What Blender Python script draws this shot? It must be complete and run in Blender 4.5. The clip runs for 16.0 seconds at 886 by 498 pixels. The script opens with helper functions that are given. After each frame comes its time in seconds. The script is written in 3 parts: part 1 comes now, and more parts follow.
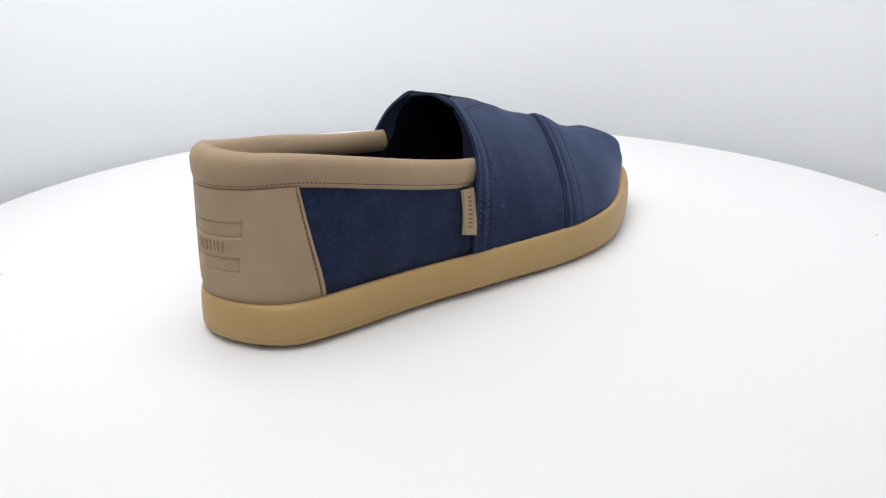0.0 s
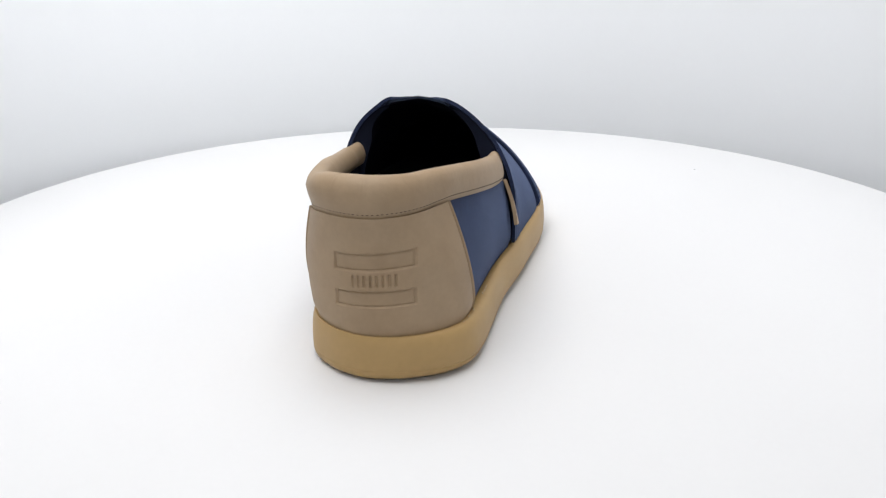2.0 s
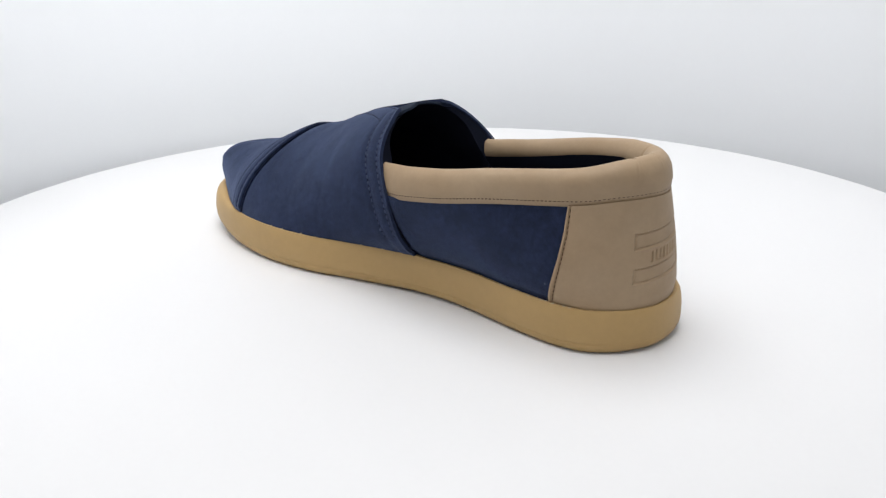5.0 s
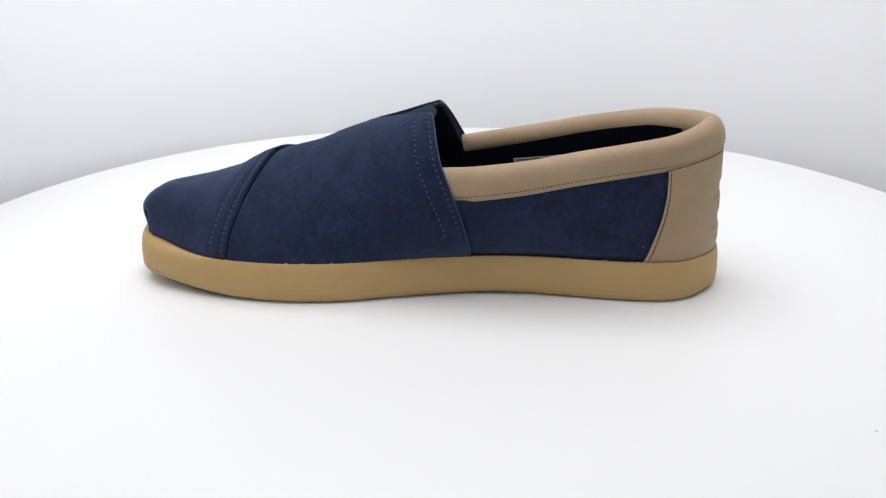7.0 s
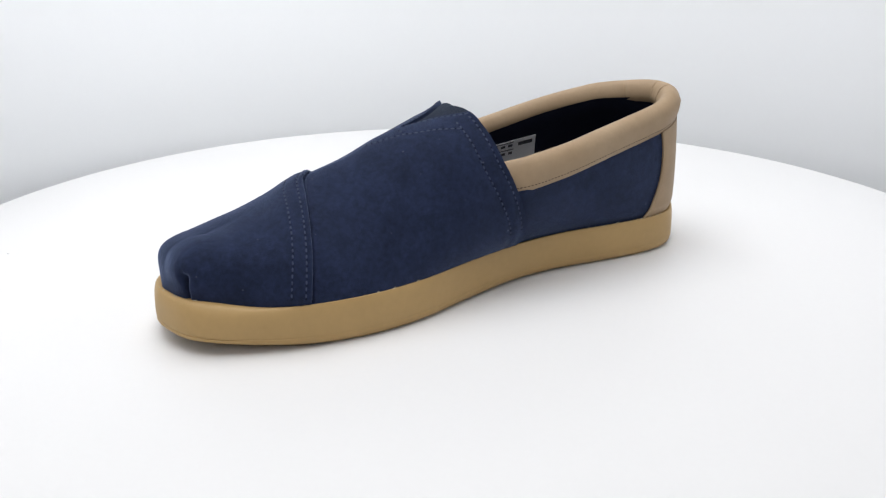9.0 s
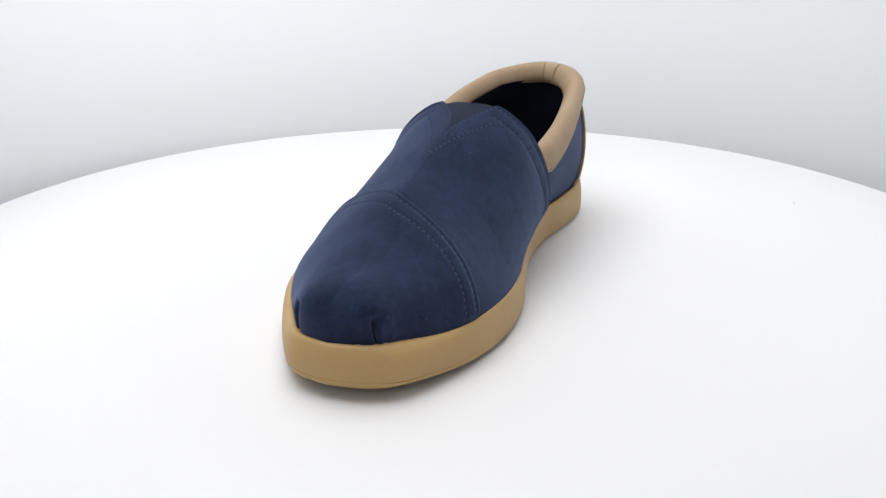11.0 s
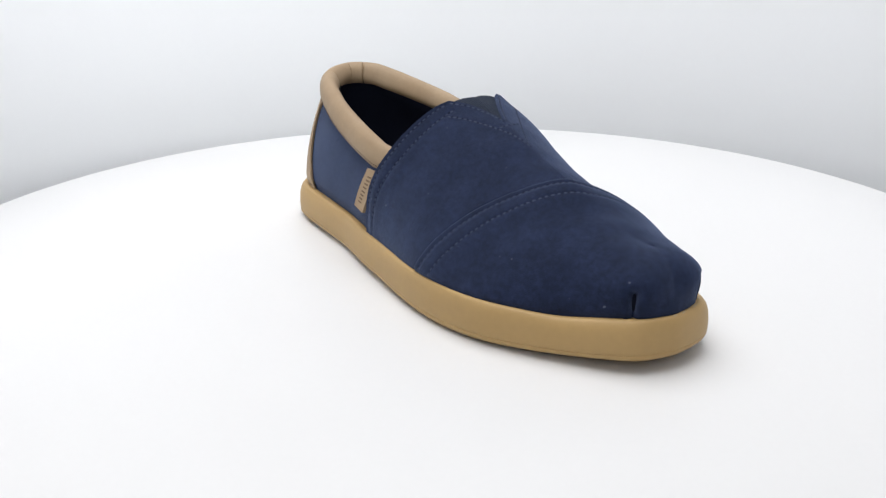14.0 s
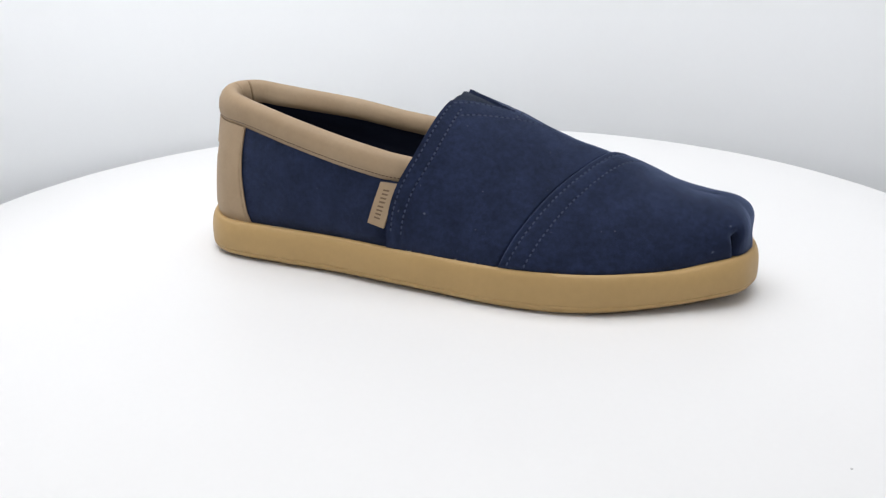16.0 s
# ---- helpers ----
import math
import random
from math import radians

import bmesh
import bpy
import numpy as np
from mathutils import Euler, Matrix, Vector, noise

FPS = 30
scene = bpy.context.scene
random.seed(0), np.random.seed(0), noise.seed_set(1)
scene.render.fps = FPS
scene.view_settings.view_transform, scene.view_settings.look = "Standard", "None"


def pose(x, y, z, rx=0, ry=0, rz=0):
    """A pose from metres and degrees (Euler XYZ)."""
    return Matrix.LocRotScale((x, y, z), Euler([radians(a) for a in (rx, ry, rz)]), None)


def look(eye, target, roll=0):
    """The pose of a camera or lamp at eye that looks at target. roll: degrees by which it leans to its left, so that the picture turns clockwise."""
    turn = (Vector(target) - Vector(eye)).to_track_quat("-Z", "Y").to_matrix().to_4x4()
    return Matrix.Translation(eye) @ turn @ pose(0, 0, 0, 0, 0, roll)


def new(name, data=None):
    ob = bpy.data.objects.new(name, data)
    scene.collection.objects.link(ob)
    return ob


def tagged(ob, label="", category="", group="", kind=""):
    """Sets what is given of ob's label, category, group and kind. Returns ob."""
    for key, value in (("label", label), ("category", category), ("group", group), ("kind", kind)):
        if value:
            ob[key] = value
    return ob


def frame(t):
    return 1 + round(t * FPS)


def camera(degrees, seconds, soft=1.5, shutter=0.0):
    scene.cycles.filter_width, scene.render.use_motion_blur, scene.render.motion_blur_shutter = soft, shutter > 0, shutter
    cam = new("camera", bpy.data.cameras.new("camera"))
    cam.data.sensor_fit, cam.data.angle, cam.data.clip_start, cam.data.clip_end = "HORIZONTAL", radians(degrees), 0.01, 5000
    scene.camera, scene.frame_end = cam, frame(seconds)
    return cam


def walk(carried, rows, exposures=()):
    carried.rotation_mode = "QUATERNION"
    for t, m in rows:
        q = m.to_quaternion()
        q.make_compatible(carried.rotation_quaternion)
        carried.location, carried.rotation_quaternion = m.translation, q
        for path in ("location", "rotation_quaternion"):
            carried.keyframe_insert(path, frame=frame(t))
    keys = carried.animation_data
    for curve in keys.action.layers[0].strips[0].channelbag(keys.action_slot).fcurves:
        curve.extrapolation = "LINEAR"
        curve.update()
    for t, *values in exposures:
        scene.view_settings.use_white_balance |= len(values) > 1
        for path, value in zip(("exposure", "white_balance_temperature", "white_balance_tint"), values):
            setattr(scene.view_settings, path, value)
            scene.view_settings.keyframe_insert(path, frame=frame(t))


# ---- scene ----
# Camera: stands still before a turntable and looks down on it
cam = camera(45.71, 16.0, soft=1.3)
EYE = Vector((0.0, -0.513, 0.1984))
PITCH, YAW = radians(20.33), radians(-0.18)
AIM = EYE + Vector((math.sin(YAW) * math.cos(PITCH), math.cos(YAW) * math.cos(PITCH), -math.sin(PITCH)))
walk(cam, [(0.0, look(EYE, AIM, -0.39)), (16.0, look(EYE, AIM, -0.39))], [(0.0, 0.0), (16.0, 0.0)])

# World: faint even light, kept out by the added room shell
world = bpy.data.worlds.new("world")
scene.world = world
world.use_nodes = True
world.node_tree.nodes["Background"].inputs[0].default_value = (0.9, 0.95, 1.0, 1)
world.node_tree.nodes["Background"].inputs[1].default_value = 0.3


def area_lamp(name, eye, target, sx, sy, watts, colour):
    data = bpy.data.lights.new(name, "AREA")
    data.shape, data.size, data.size_y, data.energy, data.color = "RECTANGLE", sx, sy, watts, colour
    ob = new(name, data)
    ob.matrix_world = look(eye, target)
    return ob


area_lamp("overhead_softbox", (-0.2, 0.06, 1.35), (-0.1, 0.05, 0), 1.5, 1.3, 23.6, (0.998, 0.997, 1.0))
area_lamp("front_softbox", (-0.1, -1.6, 1.1), (0, 0.1, 0), 1.7, 0.6, 4.8, (0.985, 0.992, 1.0))
# unseen lamps, added outside the light tent to brighten its translucent wall
area_lamp("wall_fill_west", (-0.95, 0.7, 0.45), (-0.3, 0.25, 0.06), 0.8, 0.5, 11.0, (0.96, 0.98, 1.0))
area_lamp("wall_fill_back", (-0.1, 1.12, 0.45), (0, 0.385, 0.06), 0.9, 0.5, 8.4, (0.96, 0.982, 1.0))
area_lamp("wall_fill_east", (0.95, 0.7, 0.45), (0.3, 0.25, 0.06), 0.8, 0.5, 7.6, (0.96, 0.98, 1.0))


# ---- materials ----
def material(name, colour, rough, grain=None, grain_scale=900, bump=0.1, stain=0.12, stain_scale=25, sheen=0.0, spec=0.5, second=None, mottle=0.0, lint=0.0):
    mat = bpy.data.materials.new(name)
    mat.use_nodes = True
    nt = mat.node_tree
    b = nt.nodes["Principled BSDF"]
    b.inputs["Roughness"].default_value = rough
    b.inputs["Specular IOR Level"].default_value = spec
    if sheen:
        b.inputs["Sheen Weight"].default_value = sheen
        b.inputs["Sheen Roughness"].default_value = 0.5
        b.inputs["Sheen Tint"].default_value = (0.46, 0.60, 1.0, 1)
    co = nt.nodes.new("ShaderNodeTexCoord")
    n1 = nt.nodes.new("ShaderNodeTexNoise")
    n1.inputs["Scale"].default_value, n1.inputs["Detail"].default_value = stain_scale, 5
    n2 = nt.nodes.new("ShaderNodeTexNoise")
    n2.inputs["Scale"].default_value, n2.inputs["Detail"].default_value = grain_scale, 3
    for n in (n1, n2):
        nt.links.new(co.outputs["Object"], n.inputs["Vector"])
    ramp = nt.nodes.new("ShaderNodeMapRange")
    ramp.inputs[1].default_value, ramp.inputs[2].default_value = 0.3, 0.7
    nt.links.new(n1.outputs["Fac"], ramp.inputs[0])
    mix = nt.nodes.new("ShaderNodeMix")
    mix.data_type = "RGBA"
    other = second or tuple(c * (1 - stain) for c in colour)
    mix.inputs[6].default_value, mix.inputs[7].default_value = (*colour, 1), (*other, 1)
    nt.links.new(ramp.outputs[0], mix.inputs[0])
    fine = nt.nodes.new("ShaderNodeMix")
    fine.data_type, fine.blend_type = "RGBA", "MULTIPLY"
    fine.inputs[0].default_value = grain if grain is not None else 0.12
    nt.links.new(mix.outputs[2], fine.inputs[6])
    nt.links.new(n2.outputs["Fac"], fine.inputs[7])
    n3 = nt.nodes.new("ShaderNodeTexNoise")
    n3.inputs["Scale"].default_value, n3.inputs["Detail"].default_value, n3.inputs["Roughness"].default_value = stain_scale * 5, 8, 0.65
    nt.links.new(co.outputs["Object"], n3.inputs["Vector"])
    patch = nt.nodes.new("ShaderNodeMapRange")
    patch.inputs[1].default_value, patch.inputs[2].default_value, patch.inputs[3].default_value, patch.inputs[4].default_value = 0.3, 0.7, 1 - mottle, 1 + mottle * 0.6
    nt.links.new(n3.outputs["Fac"], patch.inputs[0])
    tone = nt.nodes.new("ShaderNodeVectorMath")
    tone.operation = "SCALE"
    nt.links.new(fine.outputs[2], tone.inputs[0])
    nt.links.new(patch.outputs[0], tone.inputs["Scale"])
    nt.links.new(tone.outputs[0], b.inputs["Base Color"])
    if lint:
        # stray pale fibres on the nap
        n4 = nt.nodes.new("ShaderNodeTexNoise")
        n4.inputs["Scale"].default_value, n4.inputs["Detail"].default_value = 420, 1
        nt.links.new(co.outputs["Object"], n4.inputs["Vector"])
        few = nt.nodes.new("ShaderNodeMapRange")
        few.inputs[1].default_value, few.inputs[2].default_value, few.inputs[4].default_value = 0.775, 0.82, lint
        nt.links.new(n4.outputs["Fac"], few.inputs[0])
        fluff = nt.nodes.new("ShaderNodeMix")
        fluff.data_type = "RGBA"
        fluff.inputs[7].default_value = (0.25, 0.28, 0.36, 1)
        nt.links.new(few.outputs[0], fluff.inputs[0])
        nt.links.new(tone.outputs[0], fluff.inputs[6])
        nt.links.new(fluff.outputs[2], b.inputs["Base Color"])
    bp = nt.nodes.new("ShaderNodeBump")
    bp.inputs["Strength"].default_value, bp.inputs["Distance"].default_value = bump, 0.0006
    nt.links.new(n2.outputs["Fac"], bp.inputs["Height"])
    nt.links.new(bp.outputs[0], b.inputs["Normal"])
    return mat


NAVY = material("navy_nubuck", (0.0090, 0.0147, 0.0395), 0.88, 0.3, 2600, 0.3, 0.3, 75, sheen=0.29, spec=0.15, second=(0.0162, 0.0252, 0.064), mottle=0.4, lint=0.22)
GORE = material("navy_elastic", (0.014, 0.0235, 0.047), 0.75, 0.3, 1200, 0.3, 0.15, 60, spec=0.25)
LINING = material("navy_lining", (0.011, 0.014, 0.028), 0.95, 0.3, 900, 0.3, 0.2, 50, spec=0.1)
LEATHER = material("taupe_leather", (0.40, 0.293, 0.188), 0.55, 0.1, 500, 0.12, 0.16, 26, spec=0.3, second=(0.345, 0.240, 0.143), mottle=0.06)
GUM = material("gum_rubber", (0.465, 0.305, 0.126), 0.5, 0.1, 300, 0.06, 0.07, 30, spec=0.35)
THREAD_BROWN = material("brown_thread", (0.075, 0.042, 0.024), 0.8, 0.2, 3000, 0.2)
THREAD_NAVY = material("navy_thread", (0.027, 0.042, 0.096), 0.75, 0.2, 3000, 0.2)
INK = material("dark_ink", (0.15, 0.092, 0.05), 0.7, 0.1, 2000, 0.1)
PAPER = material("white_label", (0.72, 0.72, 0.74), 0.8, 0.08, 1500, 0.1, 0.04)
FRAY = material("pale_fibre", (0.5, 0.42, 0.3), 0.8, 0.2, 3000, 0.2)
GREY_INK = material("grey_ink", (0.08, 0.08, 0.09), 0.8, 0.1, 1500, 0.1)
TABLE = material("white_acrylic", (0.735, 0.735, 0.74), 0.42, 0.02, 300, 0.01, 0.015, 8, spec=0.25)
SPECK = material("dust", (0.55, 0.55, 0.56), 0.9, 0.1, 900, 0.1)
BACKDROP = material("white_tent_fabric", (0.79, 0.80, 0.815), 0.9, 0.02, 200, 0.02, 0.02, 3, spec=0.1)
# translucent share lets the added outside lamps brighten the wall
tree = BACKDROP.node_tree
glow = tree.nodes.new("ShaderNodeBsdfTranslucent")
glow.inputs[0].default_value = (0.8, 0.81, 0.82, 1)
veil = tree.nodes.new("ShaderNodeMixShader")
veil.inputs[0].default_value = 0.35
tree.links.new(tree.nodes["Principled BSDF"].outputs[0], veil.inputs[1])
tree.links.new(glow.outputs[0], veil.inputs[2])
tree.links.new(veil.outputs[0], tree.nodes["Material Output"].inputs[0])
ROOM = material("grey_wall_paint", (0.48, 0.48, 0.49), 0.9, 0.05, 200, 0.05, 0.06, 3, spec=0.1)

# ---- helpers for meshes ----
K = 0.001 * 0.57 / 0.56      # shoe drawing in mm to metres
DROP = -1.7


def to_m(p):
    q = np.array(p, float)
    q[..., 2] -= DROP
    return q * K


def mesh_object(name, verts, faces, mat, parent=None, label="", sharp=40):
    me = bpy.data.meshes.new(name)
    me.from_pydata([tuple(v) for v in verts], [], [tuple(f) for f in faces])
    bm = bmesh.new()
    bm.from_mesh(me)
    bmesh.ops.remove_doubles(bm, verts=bm.verts, dist=2e-6)
    bmesh.ops.dissolve_degenerate(bm, edges=bm.edges, dist=1e-6)
    bmesh.ops.recalc_face_normals(bm, faces=bm.faces)
    bm.to_mesh(me)
    bm.free()
    me.polygons.foreach_set("use_smooth", [True] * len(me.polygons))
    me.set_sharp_from_angle(angle=radians(sharp))
    me.materials.append(mat)
    ob = new(name, me)
    if parent is not None:
        ob.parent = parent
    if label:
        tagged(ob, label)
    return ob


def grid_faces(m, n, wrap=False, start=0):
    out = []
    for i in range(m - 1 + (1 if wrap else 0)):
        for j in range(n - 1):
            a, b = start + (i % m) * n + j, start + ((i + 1) % m) * n + j
            out.append((a, a + 1, b + 1, b))
    return out


def sheet(name, g, mat, parent, label="", wrap=False, sharp=40):
    m, n = g.shape[:2]
    return mesh_object(name, to_m(g).reshape(-1, 3), grid_faces(m, n, wrap), mat, parent, label, sharp)


def grid_normals(g):
    du, dv = np.gradient(g, axis=0), np.gradient(g, axis=1)
    nn = np.cross(du, dv)
    ln = np.linalg.norm(nn, axis=2, keepdims=True)
    nn = nn / np.maximum(ln, 1e-9)
    return nn


def panel(name, g, thick, mat, parent, label="", flip=1, sharp=40):
    """A sheet with thickness and closed edges; the grid is its outer face."""
    m, n = g.shape[:2]
    inner = g - flip * grid_normals(g) * thick
    v = np.concatenate([to_m(g).reshape(-1, 3), to_m(inner).reshape(-1, 3)])
    f = grid_faces(m, n) + [tuple(reversed(q)) for q in grid_faces(m, n, False, m * n)]
    rim = [i * n for i in range(m)] + [(m - 1) * n + j for j in range(1, n)] + [i * n + n - 1 for i in range(m - 2, -1, -1)] + [j for j in range(n - 2, 0, -1)]
    for a, b in zip(rim, rim[1:] + rim[:1]):
        f.append((a, b, b + m * n, a + m * n))
    return mesh_object(name, v, f, mat, parent, label, sharp)


def spline(ctrl, t, closed=False):
    """Catmull-Rom through rows of ctrl at the index t."""
    c = np.asarray(ctrl, float)
    n = len(c)
    t = np.asarray(t, float)
    i = np.floor(t).astype(int)
    if not closed:
        i = np.clip(i, 0, n - 2)
    w = (t - i)[..., None]
    pick = (lambda k: c[k % n]) if closed else (lambda k: np.where((k < 0)[..., None], 2 * c[0] - c[1], np.where((k > n - 1)[..., None], 2 * c[-1] - c[-2], c[np.clip(k, 0, n - 1)])))
    p0, p1, p2, p3 = pick(i - 1), pick(i), pick(i + 1), pick(i + 2)
    return 0.5 * (2 * p1 + (p2 - p0) * w + (2 * p0 - 5 * p1 + 4 * p2 - p3) * w ** 2 + (3 * p1 - p0 - 3 * p2 + p3) * w ** 3)


def ease(a, b, x):
    k = np.clip((x - a) / (b - a), 0, 1)
    return k * k * (3 - 2 * k)


def smooth(v, xs, ys, w=0.06):
    """Straight-line table with its kinks rounded over w."""
    v = np.asarray(v, float)
    return sum(k * np.interp(v + d * w, xs, ys) for d, k in ((-1, 0.1), (-0.5, 0.2), (0, 0.4), (0.5, 0.2), (1, 0.1)))


# ---- shoe drawing, mm: x from heel to toe, y to the inner side, z up ----
# line where upper meets sole, from the heel's back round by the outer side
FEATHER = [(-132, 13), (-130.5, 0), (-124, -12), (-114, -20.5), (-100, -23.8), (-77, -26.3), (-48, -29.7), (-18, -35.3), (5, -38.8), (35, -43.3), (60, -44),
           (84, -39.5), (107, -28.8), (128, -15.5), (143.7, -4.6), (148.5, 6), (149, 14), (144.8, 27.5), (134.5, 35.2), (116.5, 46), (98, 53), (72, 56),
           (45, 53.5), (19, 46.5), (-16, 38.6), (-45, 37), (-73, 40), (-97, 41.5), (-111.5, 39), (-121.8, 32.2), (-128.8, 23.2)]
# widest line of the sole
WELT = [(-134, 12.5), (-133, -1), (-127.3, -14.8), (-116.4, -24.9), (-101.3, -28.9), (-77.5, -31.2), (-48, -33.8), (-18.5, -39.5), (5, -42.8), (35, -46.8), (60.5, -47.3),
        (86, -43), (109.5, -32.5), (131.3, -19.8), (146.2, -8.3), (151.5, 4), (152.4, 14.5), (148.3, 30.2), (139.4, 40), (118.6, 49.6), (98.5, 55.3), (72, 58.2),
        (45, 55.8), (19.5, 48.8), (-16, 40.8), (-45, 39.3), (-73, 42.3), (-97.5, 43.8), (-112.5, 41.2), (-123, 33.4), (-130.6, 23.6)]
NS = 31
# cross-sections of the vamp: feather index on outer and inner side, ridge point
RIBS = [(7, 24, 3.5, 15, 86.3), (8, 23.2, 14, 14, 82.6), (9, 22.3, 38, 12.5, 74.7), (10, 21.4, 61, 12, 66.0), (11, 20.6, 83, 11.5, 59.2),
        (12, 19.8, 103, 12, 51.4), (13, 18.8, 118, 13, 46.4), (14, 17.5, 126, 14.5, 44.6), (14.8, 16.6, 128.8, 15.5, 44.0), (15.6, 15.6, 129.3, 15.5, 43.8)]
# seam between collar and quarters, from feather index 23 to 39
SEAM = [(22, 50, 46.4), (-8, 50.5, 48.1), (-38, 50.3, 52), (-66, 47.8, 57), (-97, 42.5, 61.2), (-109.5, 39, 62.8), (-120, 33.4, 65), (-128, 24, 66),
        (-131, 14, 66.2), (-128, 4.2, 66.2), (-120, -4.6, 66), (-109, -11.2, 65.9), (-98, -16, 65), (-72, -23.5, 60.2), (-42, -28, 54), (-12.2, -30.5, 49), (14, -32, 46)]


def feather(s):
    p = spline(FEATHER, s, True)
    x = p[..., 0]
    z = 17.8 + 4.0 * ease(112, 150, x) + 0.2 * ease(-110, -134, x)
    return np.concatenate([p, z[..., None]], -1)


def vamp(u, v, lift=0.0):
    """Point of the forefoot at the rib u (0 throat to 9 toe) and v (-1 outer to 1 inner feather)."""
    u, v = np.broadcast_arrays(np.asarray(u, float), np.asarray(v, float))
    r = spline(RIBS, u)
    inner = v > 0
    s = np.where(inner, r[..., 1], r[..., 0])
    f = feather(s)
    ridge = r[..., 2:]
    stations = [0, 1, 2, 3, 4, 5, 6, 7, 9]
    n = np.where(inner, smooth(u, stations, [2.9, 2.25, 1.78, 1.5, 1.55, 2.0, 2.35, 2.7, 2.85], 0.8), smooth(u, stations, [2.5, 1.75, 1.42, 1.34, 1.4, 1.7, 2.05, 2.3, 2.5], 0.8))
    close = ease(7.4, 9, u)
    n = n + (2.6 - n) * close
    phi = (1 - np.abs(v)) * math.pi / 2
    a, b = np.maximum(np.cos(phi), 0) ** (2 / n), np.maximum(np.sin(phi), 0) ** (2 / n)
    p = np.empty(u.shape + (3,))
    p[..., :2] = ridge[..., :2] + (f[..., :2] - ridge[..., :2]) * a[..., None]
    p[..., 2] = f[..., 2] + (ridge[..., 2] - f[..., 2]) * b
    swell = np.where(inner, smooth(u, [0, 1, 2, 3], [12, 8, 2, -0.8], 0.8), 0) * (1 - (2 * b - 1) ** 4) * (1 - close)
    p[..., 1] += swell
    # toe pleats: the middle is tucked under, with a groove at each side
    low = (0.4 + 0.6 * ease(0.0, 0.25, b)) * (1 - ease(0.3, 0.8, b))
    tuck = 0.9 * ease(13.84, 13.97, s) * (1 - ease(17.03, 17.16, s)) * low
    wide = 0.075 + 0.18 * ease(0.15, 0.75, b)
    groove = (np.exp(-((s - 13.87) / wide) ** 2) + np.exp(-((s - 17.13) / wide) ** 2)) * 6.4 * (1 - ease(0.3, 0.62, b)) * (0.25 + 0.75 * ease(0, 0.2, b))
    d = ridge[..., :2] - f[..., :2]
    d = d / np.linalg.norm(d, axis=-1, keepdims=True)
    puff = smooth(s, [12.6, 13.6, 14.2, 15, 15.6, 16.2, 16.8, 17.3, 18.8], [0, 2.2, 3.8, 1.0, -1.0, 0.9, 4.0, 3.4, 0], 0.5) * np.sin(math.pi * np.clip(b, 0, 1) ** 1.4)
    p[..., :2] += d * (tuck + groove - puff)[..., None]
    # slight unevenness of the stretched leather
    p[..., 2] += b * (0.16 * np.sin(p[..., 0] * 0.17 + p[..., 1] * 0.11) + 0.1 * np.sin(p[..., 0] * 0.31 - p[..., 1] * 0.23 + 1.3))
    return p


def vamp_up(u, v):
    e = 1e-3
    vv = np.clip(v, -0.985, 0.985)
    n = np.cross(vamp(u + e, vv) - vamp(u - e, vv), vamp(u, vv + e) - vamp(u, vv - e))
    return n / np.linalg.norm(n, axis=-1, keepdims=True)


def seam(s):
    return spline(SEAM, np.asarray(s, float) - 23)


def seam_out(s):
    d = seam(s + 0.02) - seam(s - 0.02)
    n = np.stack([d[..., 1], -d[..., 0], 0 * d[..., 0]], -1)
    return n / np.linalg.norm(n, axis=-1, keepdims=True)


def quarter(s, h, lift=0.0):
    """Point of the rear wall at the feather index s (24 to 38) and height h (0 sole to 1 collar seam)."""
    s, h = np.broadcast_arrays(np.asarray(s, float), np.asarray(h, float))
    f, t = feather(s), seam(s)
    p = f + (t - f) * h[..., None]
    swell = smooth(s, [24, 25, 26, 27, 28.5, 31, 32.2, 33.5, 35, 36, 38], [3.5, 3, 3.5, 3.5, 1.2, -0.6, 1.3, 2.4, 3.2, 3, 1.5], 0.9)
    out = seam_out(s)
    tuck = 1.1 * (1 - ease(-0.02, 0.12, h))
    return p + out * (swell * (1 - (2 * np.clip(h, 0, 1) - 1) ** 2) * 0.9 + lift - tuck)[..., None]


def lining_depth(h):
    return 3.2 + 4.8 * np.clip(h, 0, 2) ** 2


